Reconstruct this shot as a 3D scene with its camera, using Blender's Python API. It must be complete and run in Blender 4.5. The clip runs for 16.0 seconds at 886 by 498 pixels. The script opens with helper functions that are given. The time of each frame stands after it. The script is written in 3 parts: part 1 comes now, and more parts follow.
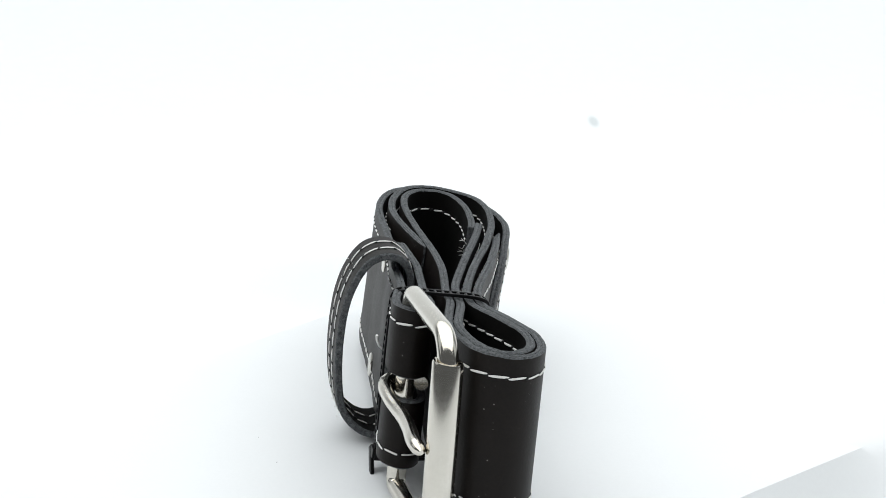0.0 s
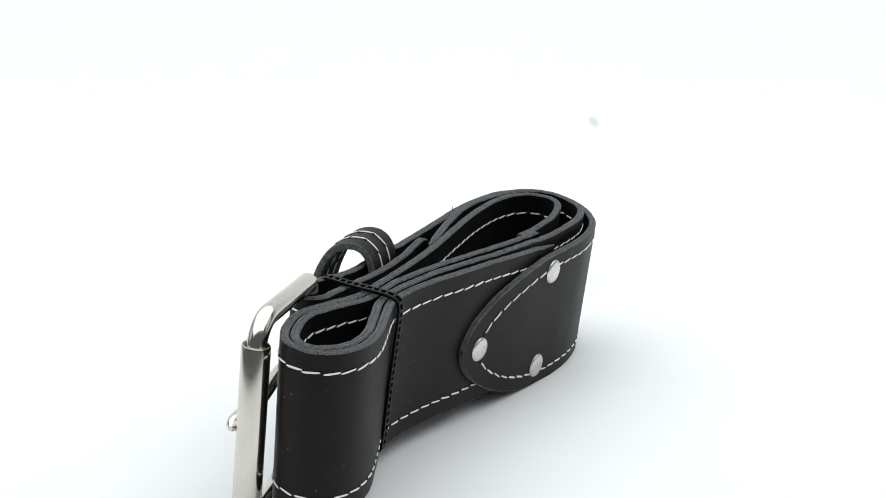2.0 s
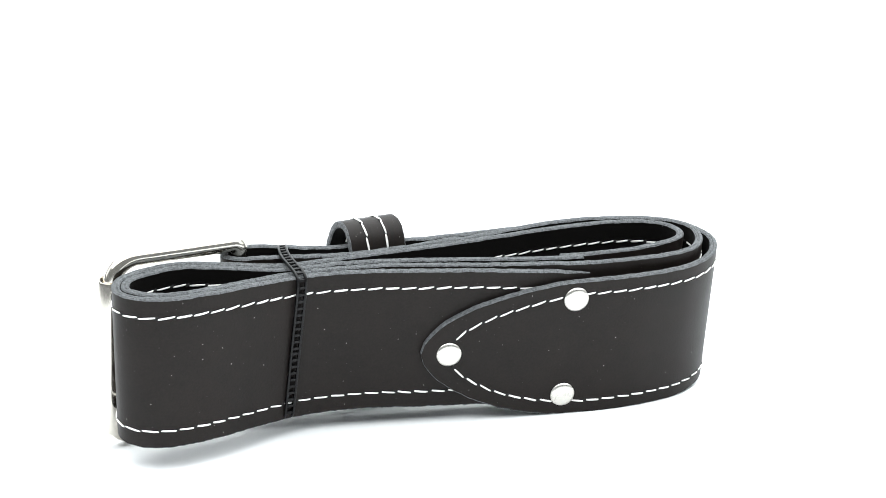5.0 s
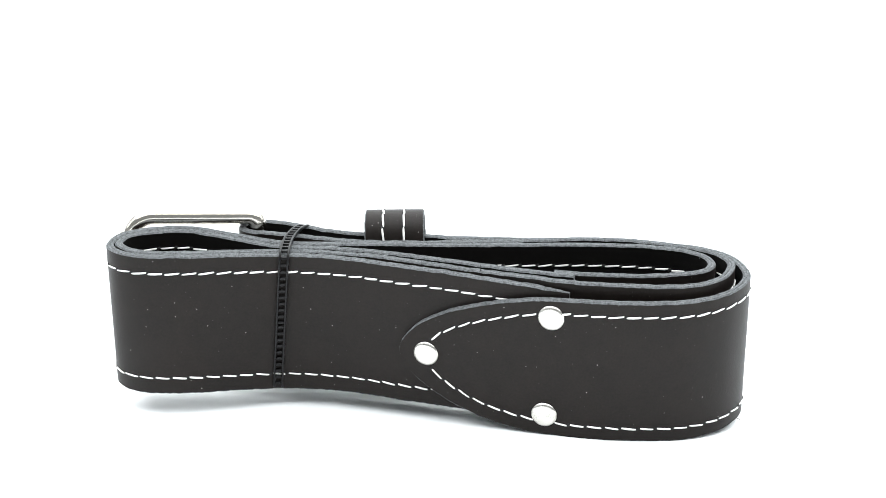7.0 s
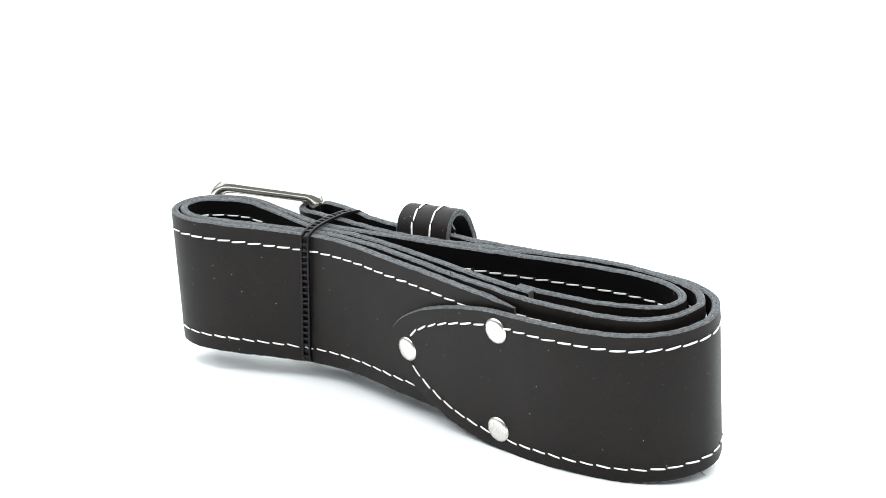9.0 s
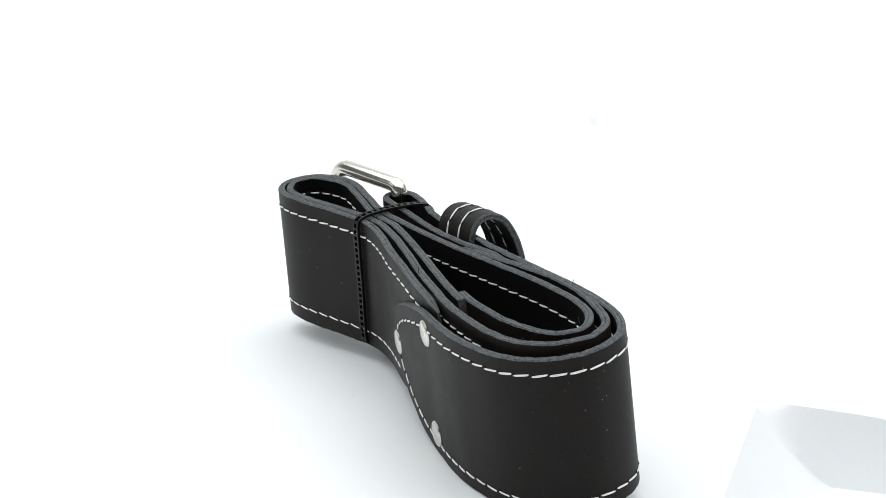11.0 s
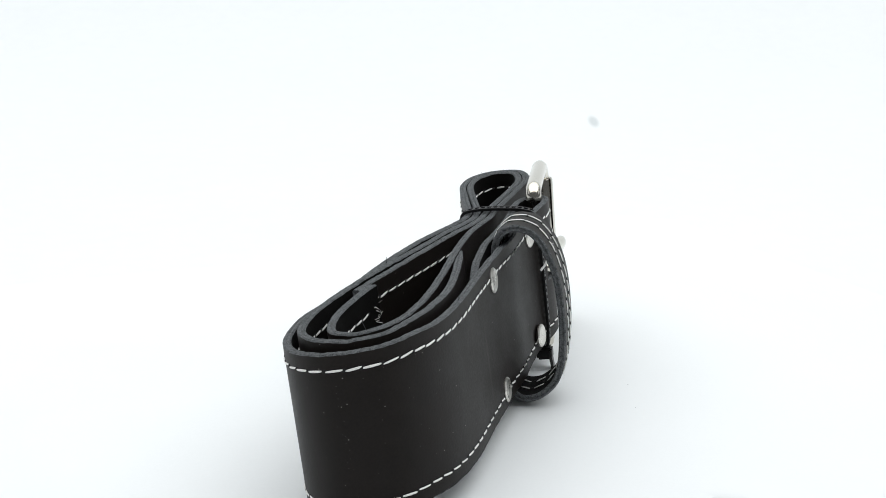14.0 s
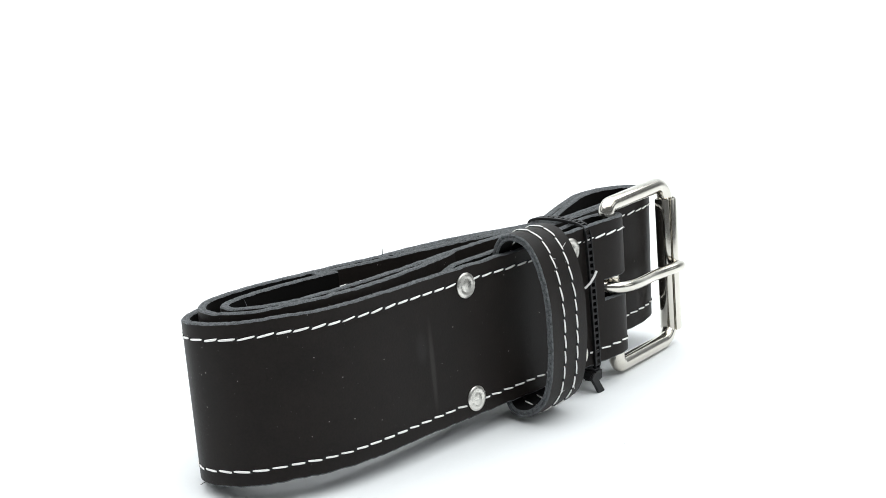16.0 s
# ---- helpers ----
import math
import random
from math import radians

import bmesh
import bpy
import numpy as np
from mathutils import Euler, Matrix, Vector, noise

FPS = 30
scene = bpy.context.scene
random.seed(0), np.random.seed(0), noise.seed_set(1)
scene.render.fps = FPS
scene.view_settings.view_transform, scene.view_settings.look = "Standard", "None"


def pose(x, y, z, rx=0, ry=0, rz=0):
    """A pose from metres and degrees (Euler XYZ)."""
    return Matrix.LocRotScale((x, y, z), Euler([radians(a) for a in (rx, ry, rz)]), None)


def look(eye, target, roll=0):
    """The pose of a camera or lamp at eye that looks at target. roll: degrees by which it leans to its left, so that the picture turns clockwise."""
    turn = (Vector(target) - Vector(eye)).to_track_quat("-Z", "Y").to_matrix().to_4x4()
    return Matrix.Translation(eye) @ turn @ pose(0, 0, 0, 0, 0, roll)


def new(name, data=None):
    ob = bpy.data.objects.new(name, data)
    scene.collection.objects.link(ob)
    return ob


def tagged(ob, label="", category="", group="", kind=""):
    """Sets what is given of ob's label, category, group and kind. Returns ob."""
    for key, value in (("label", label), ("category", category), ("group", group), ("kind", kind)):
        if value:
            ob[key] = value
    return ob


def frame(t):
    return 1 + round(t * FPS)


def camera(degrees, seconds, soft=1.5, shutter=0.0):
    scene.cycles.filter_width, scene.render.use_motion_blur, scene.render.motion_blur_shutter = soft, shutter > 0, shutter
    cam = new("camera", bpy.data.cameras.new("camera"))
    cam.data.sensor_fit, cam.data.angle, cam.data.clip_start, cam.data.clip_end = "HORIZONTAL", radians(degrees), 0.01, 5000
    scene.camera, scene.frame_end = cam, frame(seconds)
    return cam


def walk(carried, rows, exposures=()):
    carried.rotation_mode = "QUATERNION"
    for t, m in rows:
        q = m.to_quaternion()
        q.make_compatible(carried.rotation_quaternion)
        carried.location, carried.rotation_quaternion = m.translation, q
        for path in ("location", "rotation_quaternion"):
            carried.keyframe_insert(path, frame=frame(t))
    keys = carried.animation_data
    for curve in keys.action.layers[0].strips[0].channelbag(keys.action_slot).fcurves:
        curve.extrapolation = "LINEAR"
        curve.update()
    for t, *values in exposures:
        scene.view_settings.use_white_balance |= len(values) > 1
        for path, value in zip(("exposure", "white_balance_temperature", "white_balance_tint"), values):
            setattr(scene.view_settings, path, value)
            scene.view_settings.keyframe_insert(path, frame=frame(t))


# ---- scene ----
# The camera stands still; the belt turns on a paper-covered turntable.
cam = camera(30.65, 16.0, soft=0.9)
EYE = look((0.0, -0.54027, 0.21253), (-0.00051, 0.0, 0.05960), 0.167)
walk(cam, [(0.0, EYE), (16.0, EYE)], exposures=[(0.0, -0.84), (1.0, -0.88), (2.0, -0.84), (3.0, -0.7), (3.5, -0.35), (4.0, 0.28), (5.0, 0.62), (6.5, 0.72), (8.5, 0.54), (9.2, 0.32), (11.3, -0.72), (12.5, -0.8), (14.0, -0.89), (15.0, -0.94), (15.5, -0.92), (16.0, -0.35)])

# ---- light ----
world = bpy.data.worlds.new("studio")
scene.world = world
world.use_nodes = True
wbg = world.node_tree.nodes["Background"]
wbg.inputs[0].default_value = (0.93, 0.97, 1.0, 1)
wbg.inputs[1].default_value = 0.2


def softbox(name, eye, target, w, h, watts, colour=(1, 1, 1)):
    d = bpy.data.lights.new(name, "AREA")
    d.shape, d.size, d.size_y, d.energy, d.color = "RECTANGLE", w, h, watts, colour
    ob = new(name, d)
    ob.matrix_world = look(eye, target)
    return ob


softbox("softbox_top", (0.0, 0.15, 1.2), (0, 0.1, 0), 3.2, 2.5, 79, (0.955, 0.987, 1.0))
softbox("softbox_side", (-1.2, 0.1, 0.6), (0, 0.1, 0.05), 0.7, 0.7, 1.5, (0.95, 0.99, 1.0))
softbox("softbox_side", (1.2, 0.1, 0.6), (0, 0.1, 0.05), 0.7, 0.7, 1.5, (0.95, 0.99, 1.0))


# ---- materials ----
def material(name, base, rough=0.5, metal=0.0):
    m = bpy.data.materials.new(name)
    m.use_nodes = True
    b = m.node_tree.nodes["Principled BSDF"]
    b.inputs["Base Color"].default_value = (*base, 1)
    b.inputs["Roughness"].default_value = rough
    b.inputs["Metallic"].default_value = metal
    return m, m.node_tree, b


def add(tree, kind, **values):
    n = tree.nodes.new(kind)
    for k, val in values.items():
        n.inputs[k].default_value = val
    return n


def mottled(name, low, high, rough=(0.4, 0.6), scale=60.0, fine=900.0, bump=0.15, height=0.0002, metal=0.0, squash=None):
    """Two scales of noise: patches of colour and wear, and a fine grain with relief."""
    m, t, b = material(name, low, rough[0], metal)
    pos = t.nodes.new("ShaderNodeTexCoord")
    out = pos.outputs["Object"]
    if squash:
        mp = t.nodes.new("ShaderNodeMapping")
        mp.inputs["Scale"].default_value = squash
        t.links.new(out, mp.inputs["Vector"])
        out = mp.outputs["Vector"]
    big = add(t, "ShaderNodeTexNoise", Scale=scale, Detail=4.0, Roughness=0.6)
    small = add(t, "ShaderNodeTexNoise", Scale=fine, Detail=3.0, Roughness=0.6)
    mix = t.nodes.new("ShaderNodeMath")
    mix.operation = "MULTIPLY_ADD"
    mix.inputs[1].default_value = 0.5
    half = t.nodes.new("ShaderNodeMath")
    half.operation = "MULTIPLY"
    half.inputs[1].default_value = 0.5
    ramp = t.nodes.new("ShaderNodeValToRGB")
    ramp.color_ramp.elements[0].position, ramp.color_ramp.elements[1].position = 0.33, 0.67
    ramp.color_ramp.elements[0].color, ramp.color_ramp.elements[1].color = (*low, 1), (*high, 1)
    rr = t.nodes.new("ShaderNodeMapRange")
    rr.inputs[1].default_value, rr.inputs[2].default_value = 0.3, 0.7
    rr.inputs[3].default_value, rr.inputs[4].default_value = rough
    bmp = add(t, "ShaderNodeBump", Strength=bump, Distance=height)
    for n in (big, small):
        t.links.new(out, n.inputs["Vector"])
    t.links.new(small.outputs[0], half.inputs[0])
    t.links.new(big.outputs[0], mix.inputs[0])
    t.links.new(half.outputs[0], mix.inputs[2])
    t.links.new(mix.outputs[0], ramp.inputs[0])
    t.links.new(ramp.outputs[0], b.inputs["Base Color"])
    t.links.new(mix.outputs[0], rr.inputs[0])
    t.links.new(rr.outputs[0], b.inputs["Roughness"])
    t.links.new(small.outputs[0], bmp.inputs["Height"])
    t.links.new(bmp.outputs[0], b.inputs["Normal"])
    return m


LEATHER = mottled("dark_leather", (0.0058, 0.0044, 0.0037), (0.0122, 0.0092, 0.0079), (0.44, 0.58), 60, 1300, 0.5, 0.00012)


def specks(m, scale, size, share, tone):
    """Sparse pale dust on a surface."""
    t = m.node_tree
    b = t.nodes["Principled BSDF"]
    under = b.inputs["Base Color"].links[0].from_socket
    pos = t.nodes.new("ShaderNodeTexCoord")
    cell = add(t, "ShaderNodeTexVoronoi", Scale=scale)
    small = t.nodes.new("ShaderNodeMath")
    small.operation = "LESS_THAN"
    small.inputs[1].default_value = size
    pick = t.nodes.new("ShaderNodeMath")
    pick.operation = "LESS_THAN"
    pick.inputs[1].default_value = share
    split = t.nodes.new("ShaderNodeSeparateColor")
    both = t.nodes.new("ShaderNodeMath")
    both.operation = "MULTIPLY"
    mix = t.nodes.new("ShaderNodeMix")
    mix.data_type = "RGBA"
    mix.inputs["B"].default_value = (*tone, 1)
    t.links.new(pos.outputs["Object"], cell.inputs["Vector"])
    t.links.new(cell.outputs["Distance"], small.inputs[0])
    t.links.new(cell.outputs["Color"], split.inputs[0])
    t.links.new(split.outputs[0], pick.inputs[0])
    t.links.new(small.outputs[0], both.inputs[0])
    t.links.new(pick.outputs[0], both.inputs[1])
    t.links.new(both.outputs[0], mix.inputs["Factor"])
    t.links.new(under, mix.inputs["A"])
    t.links.new(mix.outputs["Result"], b.inputs["Base Color"])


def faint_spot(m, place, size, tone):
    """One faint round spot of another tone on a surface."""
    t = m.node_tree
    b = t.nodes["Principled BSDF"]
    under = b.inputs["Base Color"].links[0].from_socket
    pos = t.nodes.new("ShaderNodeTexCoord")
    mp = t.nodes.new("ShaderNodeMapping")
    mp.vector_type = "TEXTURE"
    mp.inputs["Location"].default_value, mp.inputs["Scale"].default_value = place, size
    dist = t.nodes.new("ShaderNodeVectorMath")
    dist.operation = "LENGTH"
    fall = t.nodes.new("ShaderNodeMapRange")
    fall.interpolation_type = "SMOOTHSTEP"
    fall.inputs[1].default_value, fall.inputs[2].default_value = 1.0, 0.3
    mix = t.nodes.new("ShaderNodeMix")
    mix.data_type = "RGBA"
    mix.inputs["B"].default_value = (*tone, 1)
    t.links.new(pos.outputs["Object"], mp.inputs["Vector"])
    t.links.new(mp.outputs[0], dist.inputs[0])
    t.links.new(dist.outputs["Value"], fall.inputs[0])
    t.links.new(fall.outputs[0], mix.inputs["Factor"])
    t.links.new(under, mix.inputs["A"])
    t.links.new(mix.outputs["Result"], b.inputs["Base Color"])


faint_spot(LEATHER, (0.0315, 0.025, 0.027), (0.0016, 0.012, 0.019), (0.024, 0.022, 0.020))
faint_spot(LEATHER, (0.036, 0.025, 0.034), (0.0035, 0.012, 0.007), (0.014, 0.0125, 0.0115))
specks(LEATHER, 300.0, 0.055, 0.4, (0.2, 0.19, 0.18))
specks(LEATHER, 720.0, 0.09, 0.12, (0.06, 0.057, 0.053))
LEATHER.node_tree.nodes["Principled BSDF"].inputs["Specular IOR Level"].default_value = 0.175
EDGE = mottled("cut_leather_edge", (0.010, 0.0112, 0.0122), (0.185, 0.197, 0.205), (0.8, 0.95), 900, 2600, 1.0, 0.0006)
FLESH = mottled("leather_inside", (0.0022, 0.0021, 0.0020), (0.0045, 0.0042, 0.0039), (0.75, 0.9), 120, 1800, 0.5, 0.0002)
FLESH.node_tree.nodes["Principled BSDF"].inputs["Specular IOR Level"].default_value = 0.1
THREAD = mottled("white_thread", (0.82, 0.81, 0.78), (0.93, 0.92, 0.90), (0.6, 0.8), 300, 4000, 0.5, 0.0002)
HOLE = material("stitch_hole", (0.004, 0.004, 0.004), 0.9)[0]
NICKEL = mottled("polished_nickel", (0.62, 0.59, 0.53), (0.69, 0.66, 0.60), (0.12, 0.2), 80, 900, 0.03, 0.0001, 1.0)
RIVET = mottled("nickel_rivet", (0.60, 0.585, 0.54), (0.69, 0.67, 0.63), (0.24, 0.34), 200, 1500, 0.04, 0.0001, 1.0)
PLASTIC = mottled("black_nylon", (0.003, 0.003, 0.0035), (0.006, 0.006, 0.0065), (0.3, 0.4), 200, 1500, 0.1, 0.0001)
PLASTIC.node_tree.nodes["Principled BSDF"].inputs["Specular IOR Level"].default_value = 0.2
PAPER = mottled("white_paper", (0.81, 0.825, 0.83), (0.835, 0.85, 0.855), (0.6, 0.8), 20, 700, 0.05, 0.0001)
BACKDROP = mottled("white_backdrop", (0.80, 0.815, 0.82), (0.825, 0.84, 0.845), (0.7, 0.85), 3, 90, 0.03, 0.0003)


# a speck on the camera's sensor, painted as a grey spot on the sweep
faint_spot(BACKDROP, (0.1115, 0.6529, -0.0261), (0.0052, 0.024, 0.05), (0.60, 0.63, 0.635))
FLOOR = mottled("studio_floor", (0.07, 0.07, 0.072), (0.11, 0.11, 0.112), (0.6, 0.8), 2, 60, 0.1, 0.001)
DUST = material("dark_lint", (0.03, 0.03, 0.03), 0.9)[0]


# ---- small tools ----
def twist(x, y, z):
    """The coil leans a little less towards its buckle end (mm)."""
    ease = min(max((10.0 - x) / 125.0, 0.0), 1.0)
    return x, y + (z - 59.0) * math.tan(radians(3.4)) * ease, z


def twisted(bm):
    for v in bm.verts:
        v.co = Vector(twist(*(v.co * 1000))) / 1000


def mesh_of(name, bm, materials, smooth=True):
    me = bpy.data.meshes.new(name)
    bmesh.ops.recalc_face_normals(bm, faces=bm.faces[:])
    bm.to_mesh(me)
    bm.free()
    for m in materials:
        me.materials.append(m)
    if smooth:
        me.polygons.foreach_set("use_smooth", [True] * len(me.polygons))
        me.set_sharp_from_angle(angle=radians(38))
    return me


def part(name, bm, materials, parent, label="", smooth=True):
    if not isinstance(materials, (list, tuple)):
        materials = [materials]
    ob = new(name, mesh_of(name, bm, materials, smooth))
    ob.parent = parent
    if label:
        tagged(ob, label)
    return ob


def smooth_line(points, step, closed=False):
    """An even Catmull-Rom line through points (any dimension)."""
    p = np.array(points, float)
    n = len(p)
    out = []
    for i in range(n if closed else n - 1):
        if closed:
            a, b, c, d = (p[(i + k) % n] for k in (-1, 0, 1, 2))
        else:
            b, c = p[i], p[i + 1]
            a = p[i - 1] if i else 2 * b - c
            d = p[i + 2] if i + 2 < n else 2 * c - b
        for u in np.linspace(0, 1, 24, endpoint=False):
            out.append(0.5 * ((2 * b) + (c - a) * u + (2 * a - 5 * b + 4 * c - d) * u * u + (3 * b - a - 3 * c + d) * u ** 3))
    out.append(p[0] if closed else p[-1])
    out = np.array(out)
    s = np.concatenate([[0], np.cumsum(np.linalg.norm(np.diff(out[:, :2], axis=0), axis=1))])
    count = max(2, int(round(s[-1] / step)))
    at = np.linspace(0, s[-1], count + 1)
    line = np.stack([np.interp(at, s, out[:, k]) for k in range(out.shape[1])], 1)
    return at, (line[:-1] if closed else line)


def normals(line, closed=False):
    if closed:
        t = np.roll(line[:, :2], -1, 0) - np.roll(line[:, :2], 1, 0)
    else:
        t = np.gradient(line[:, :2], axis=0)
    t /= np.linalg.norm(t, axis=1)[:, None]
    return t, np.stack([t[:, 1], -t[:, 0]], 1)   # the normal points to the right of the way


def ribbon(bm, line, nrm, low, high, thick, rng, closed=False, chamfer=0.5, ragged=0.19, skive=None):
    """A leather band standing on edge along line (mm): rings of eight corners; faces 0 outer, 1 inner, 2 cut edges."""
    rings = []
    m, g, jl, jh = 0.0, 0.3, 0.0, 0.0
    for i, ((x, y, *_), (nx, ny), lo, hi) in enumerate(zip(line, nrm, low, high)):
        h = thick / 2 * (1.0 if skive is None else skive[i])
        c = min(chamfer, (hi - lo) * 0.3, h * 0.45)
        m, g = m * 0.85 + rng.uniform(-0.07, 0.07), g * 0.6 + rng.uniform(0.05, 0.22)
        jl, jh = jl * 0.5 + rng.uniform(-ragged, ragged) * 0.7, jh * 0.5 + rng.uniform(-ragged, ragged) * 0.7
        prof = [(h, lo + c + jl), (h, hi - c + jh), (h - c, hi + jh), (m * h + 0.15 * h, hi - 0.1 + jh), (m * h, hi - g + jh), (m * h - 0.15 * h, hi - 0.1 + jh), (-h + c, hi + jh * 0.5),
                (-h, hi - c + jh), (-h, lo + c + jl), (-h + c, lo + jl), (h - c, lo + jl)]
        rings.append([bm.verts.new(((x + nx * o) / 1000, (y + ny * o) / 1000, z / 1000)) for o, z in prof])
    k = len(rings[0])
    kinds = [0, 2, 2, 2, 2, 2, 2, 1, 2, 2, 2]
    for i in range(len(rings) if closed else len(rings) - 1):
        a, b = rings[i], rings[(i + 1) % len(rings)]
        for j in range(k):
            f = bm.faces.new((a[j], b[j], b[(j + 1) % k], a[(j + 1) % k]))
            f.material_index = kinds[j]
    if not closed:
        for ring in (rings[0], rings[-1]):
            bm.faces.new(ring).material_index = 2


def capsule(length, width, lift, seg=6):
    """A stitch: a plump thread along x that lies on a face whose normal is z (mm)."""
    bm = bmesh.new()
    rings = []
    for u, w in ((-0.5, 0.15), (-0.45, 0.7), (-0.3, 1.0), (0.0, 1.08), (0.3, 1.0), (0.45, 0.7), (0.5, 0.15)):
        z0 = lift * (1 - (2 * abs(u)) ** 3 * 1.5)
        rings.append([bm.verts.new((u * length / 1000, w * width / 2 * math.cos(q * math.tau / seg) / 1000,
                                    (z0 + w * width / 2 * 0.7 * math.sin(q * math.tau / seg)) / 1000)) for q in range(seg)])
    for a, b in zip(rings, rings[1:]):
        for j in range(seg):
            bm.faces.new((a[j], b[j], b[(j + 1) % seg], a[(j + 1) % seg]))
    bm.faces.new(rings[0]), bm.faces.new(rings[-1])
    return mesh_of("stitch", bm, [THREAD])


def dimple():
    """The dark pricked hole between two stitches."""
    bm = bmesh.new()
    bmesh.ops.create_uvsphere(bm, u_segments=8, v_segments=4, radius=0.001)
    bmesh.ops.scale(bm, verts=bm.verts, vec=(1.0, 0.62, 0.3))
    return mesh_of("stitch_hole", bm, [HOLE])


STITCH, PRICK = capsule(5.7, 0.66, 0.2), dimple()
stitch_rng = random.Random(4)


def basis(place, along, normal):
    along, normal = Vector(along).normalized(), Vector(normal).normalized()
    side = normal.cross(along)
    return Matrix(((along.x, side.x, normal.x, place[0]), (along.y, side.y, normal.y, place[1]), (along.z, side.z, normal.z, place[2]), (0, 0, 0, 1)))


def sew(parent, places, pitch=5.85, slant=5.0):
    """Stitches along places: a list of (point mm, normal), evenly apart."""
    pts = np.array([twist(*p) for p, _ in places])
    s = np.concatenate([[0], np.cumsum(np.linalg.norm(np.diff(pts, axis=0), axis=1))])
    nr = np.array([n for _, n in places])
    count = int(s[-1] / pitch)
    for i in range(count):
        at = (i + 0.5) * pitch + stitch_rng.uniform(-0.25, 0.25)
        p, n = (np.array([np.interp(at, s, q[:, k]) for k in range(3)]) for q in (pts, nr))
        a = np.array([np.interp(at + 1.5, s, pts[:, k]) - np.interp(at - 1.5, s, pts[:, k]) for k in range(3)])
        a -= n * (a @ n)
        ob = new("stitch", STITCH)
        ob.parent = parent
        ob.matrix_local = basis(p / 1000, a, n) @ pose(0, 0, 0, 0, 0, slant + stitch_rng.uniform(-3, 3)) @ Matrix.Diagonal((stitch_rng.uniform(0.92, 1.06), stitch_rng.uniform(0.85, 1.1), 1, 1))
        q = np.array([np.interp(at + pitch / 2, s, pts[:, k]) for k in range(3)])
        hole = new("stitch_hole", PRICK)
        hole.parent = parent
        hole.matrix_local = basis(q / 1000, a, n) @ pose(0, 0, 0, 0, 0, 35 + stitch_rng.uniform(-10, 10))


def tube(bm, line, radius, seg=14, closed=False):
    """A rod along a 3D line (mm)."""
    pts = [Vector(p) for p in line]
    n = len(pts)
    rings, up = [], None
    for i, p in enumerate(pts):
        t = (pts[(i + 1) % n] - pts[i - 1]) if closed else (pts[min(i + 1, n - 1)] - pts[max(i - 1, 0)])
        t.normalize()
        if up is None:
            up = t.orthogonal().normalized()
        up = (up - t * up.dot(t)).normalized()
        side = t.cross(up)
        r = radius[i] if isinstance(radius, (list, tuple)) else radius
        rings.append([bm.verts.new((p + (up * math.cos(k * math.tau / seg) + side * math.sin(k * math.tau / seg)) * r) / 1000) for k in range(seg)])
    for i in range(n if closed else n - 1):
        a, b = rings[i], rings[(i + 1) % n]
        off = 0
        if closed and i == n - 1:
            off = min(range(seg), key=lambda o: (a[0].co - b[o].co).length)
        for j in range(seg):
            bm.faces.new((a[j], b[(j + off) % seg], b[(j + 1 + off) % seg], a[(j + 1) % seg]))
    if not closed:
        bm.faces.new(rings[0]), bm.faces.new(rings[-1])


def lathe(bm, profile, seg=28):
    """Turns (radius, height) mm about z."""
    rings = [[bm.verts.new((r * math.cos(k * math.tau / seg) / 1000, r * math.sin(k * math.tau / seg) / 1000, z / 1000)) for k in range(seg)] for r, z in profile]
    for a, b in zip(rings, rings[1:]):
        for j in range(seg):
            bm.faces.new((a[j], a[(j + 1) % seg], b[(j + 1) % seg], b[j]))
    bm.faces.new(rings[0]), bm.faces.new(rings[-1])


# ---- the setting ----
def build_backdrop():
    """A seamless white sweep: floor, cove and wall."""
    bm = bmesh.new()
    prof = [(-1.6, 0.0), (-1.0, 0.0), (-0.45, 0.0), (-0.2, 0.0), (0.2, 0.0), (0.6, 0.0)]
    prof += [(0.6 + 0.9 * math.sin(a), 0.9 - 0.9 * math.cos(a)) for a in np.linspace(0.08, math.pi / 2, 18)]
    prof += [(1.5, 1.6), (1.5, 2.6)]
    rows = [[bm.verts.new((x, y, z - 0.0275)) for x in np.linspace(-3, 3, 9)] for y, z in prof]
    for a, b in zip(rows, rows[1:]):
        for i in range(8):
            bm.faces.new((a[i], a[i + 1], b[i + 1], b[i]))
    ob = new("backdrop", mesh_of("backdrop", bm, [BACKDROP]))
    tagged(ob, "seamless white studio backdrop sweep", "backdrop", kind="structure")


def ramp(u):
    u = min(max(u, 0.0), 1.0)
    return u * u * (3 - 2 * u)


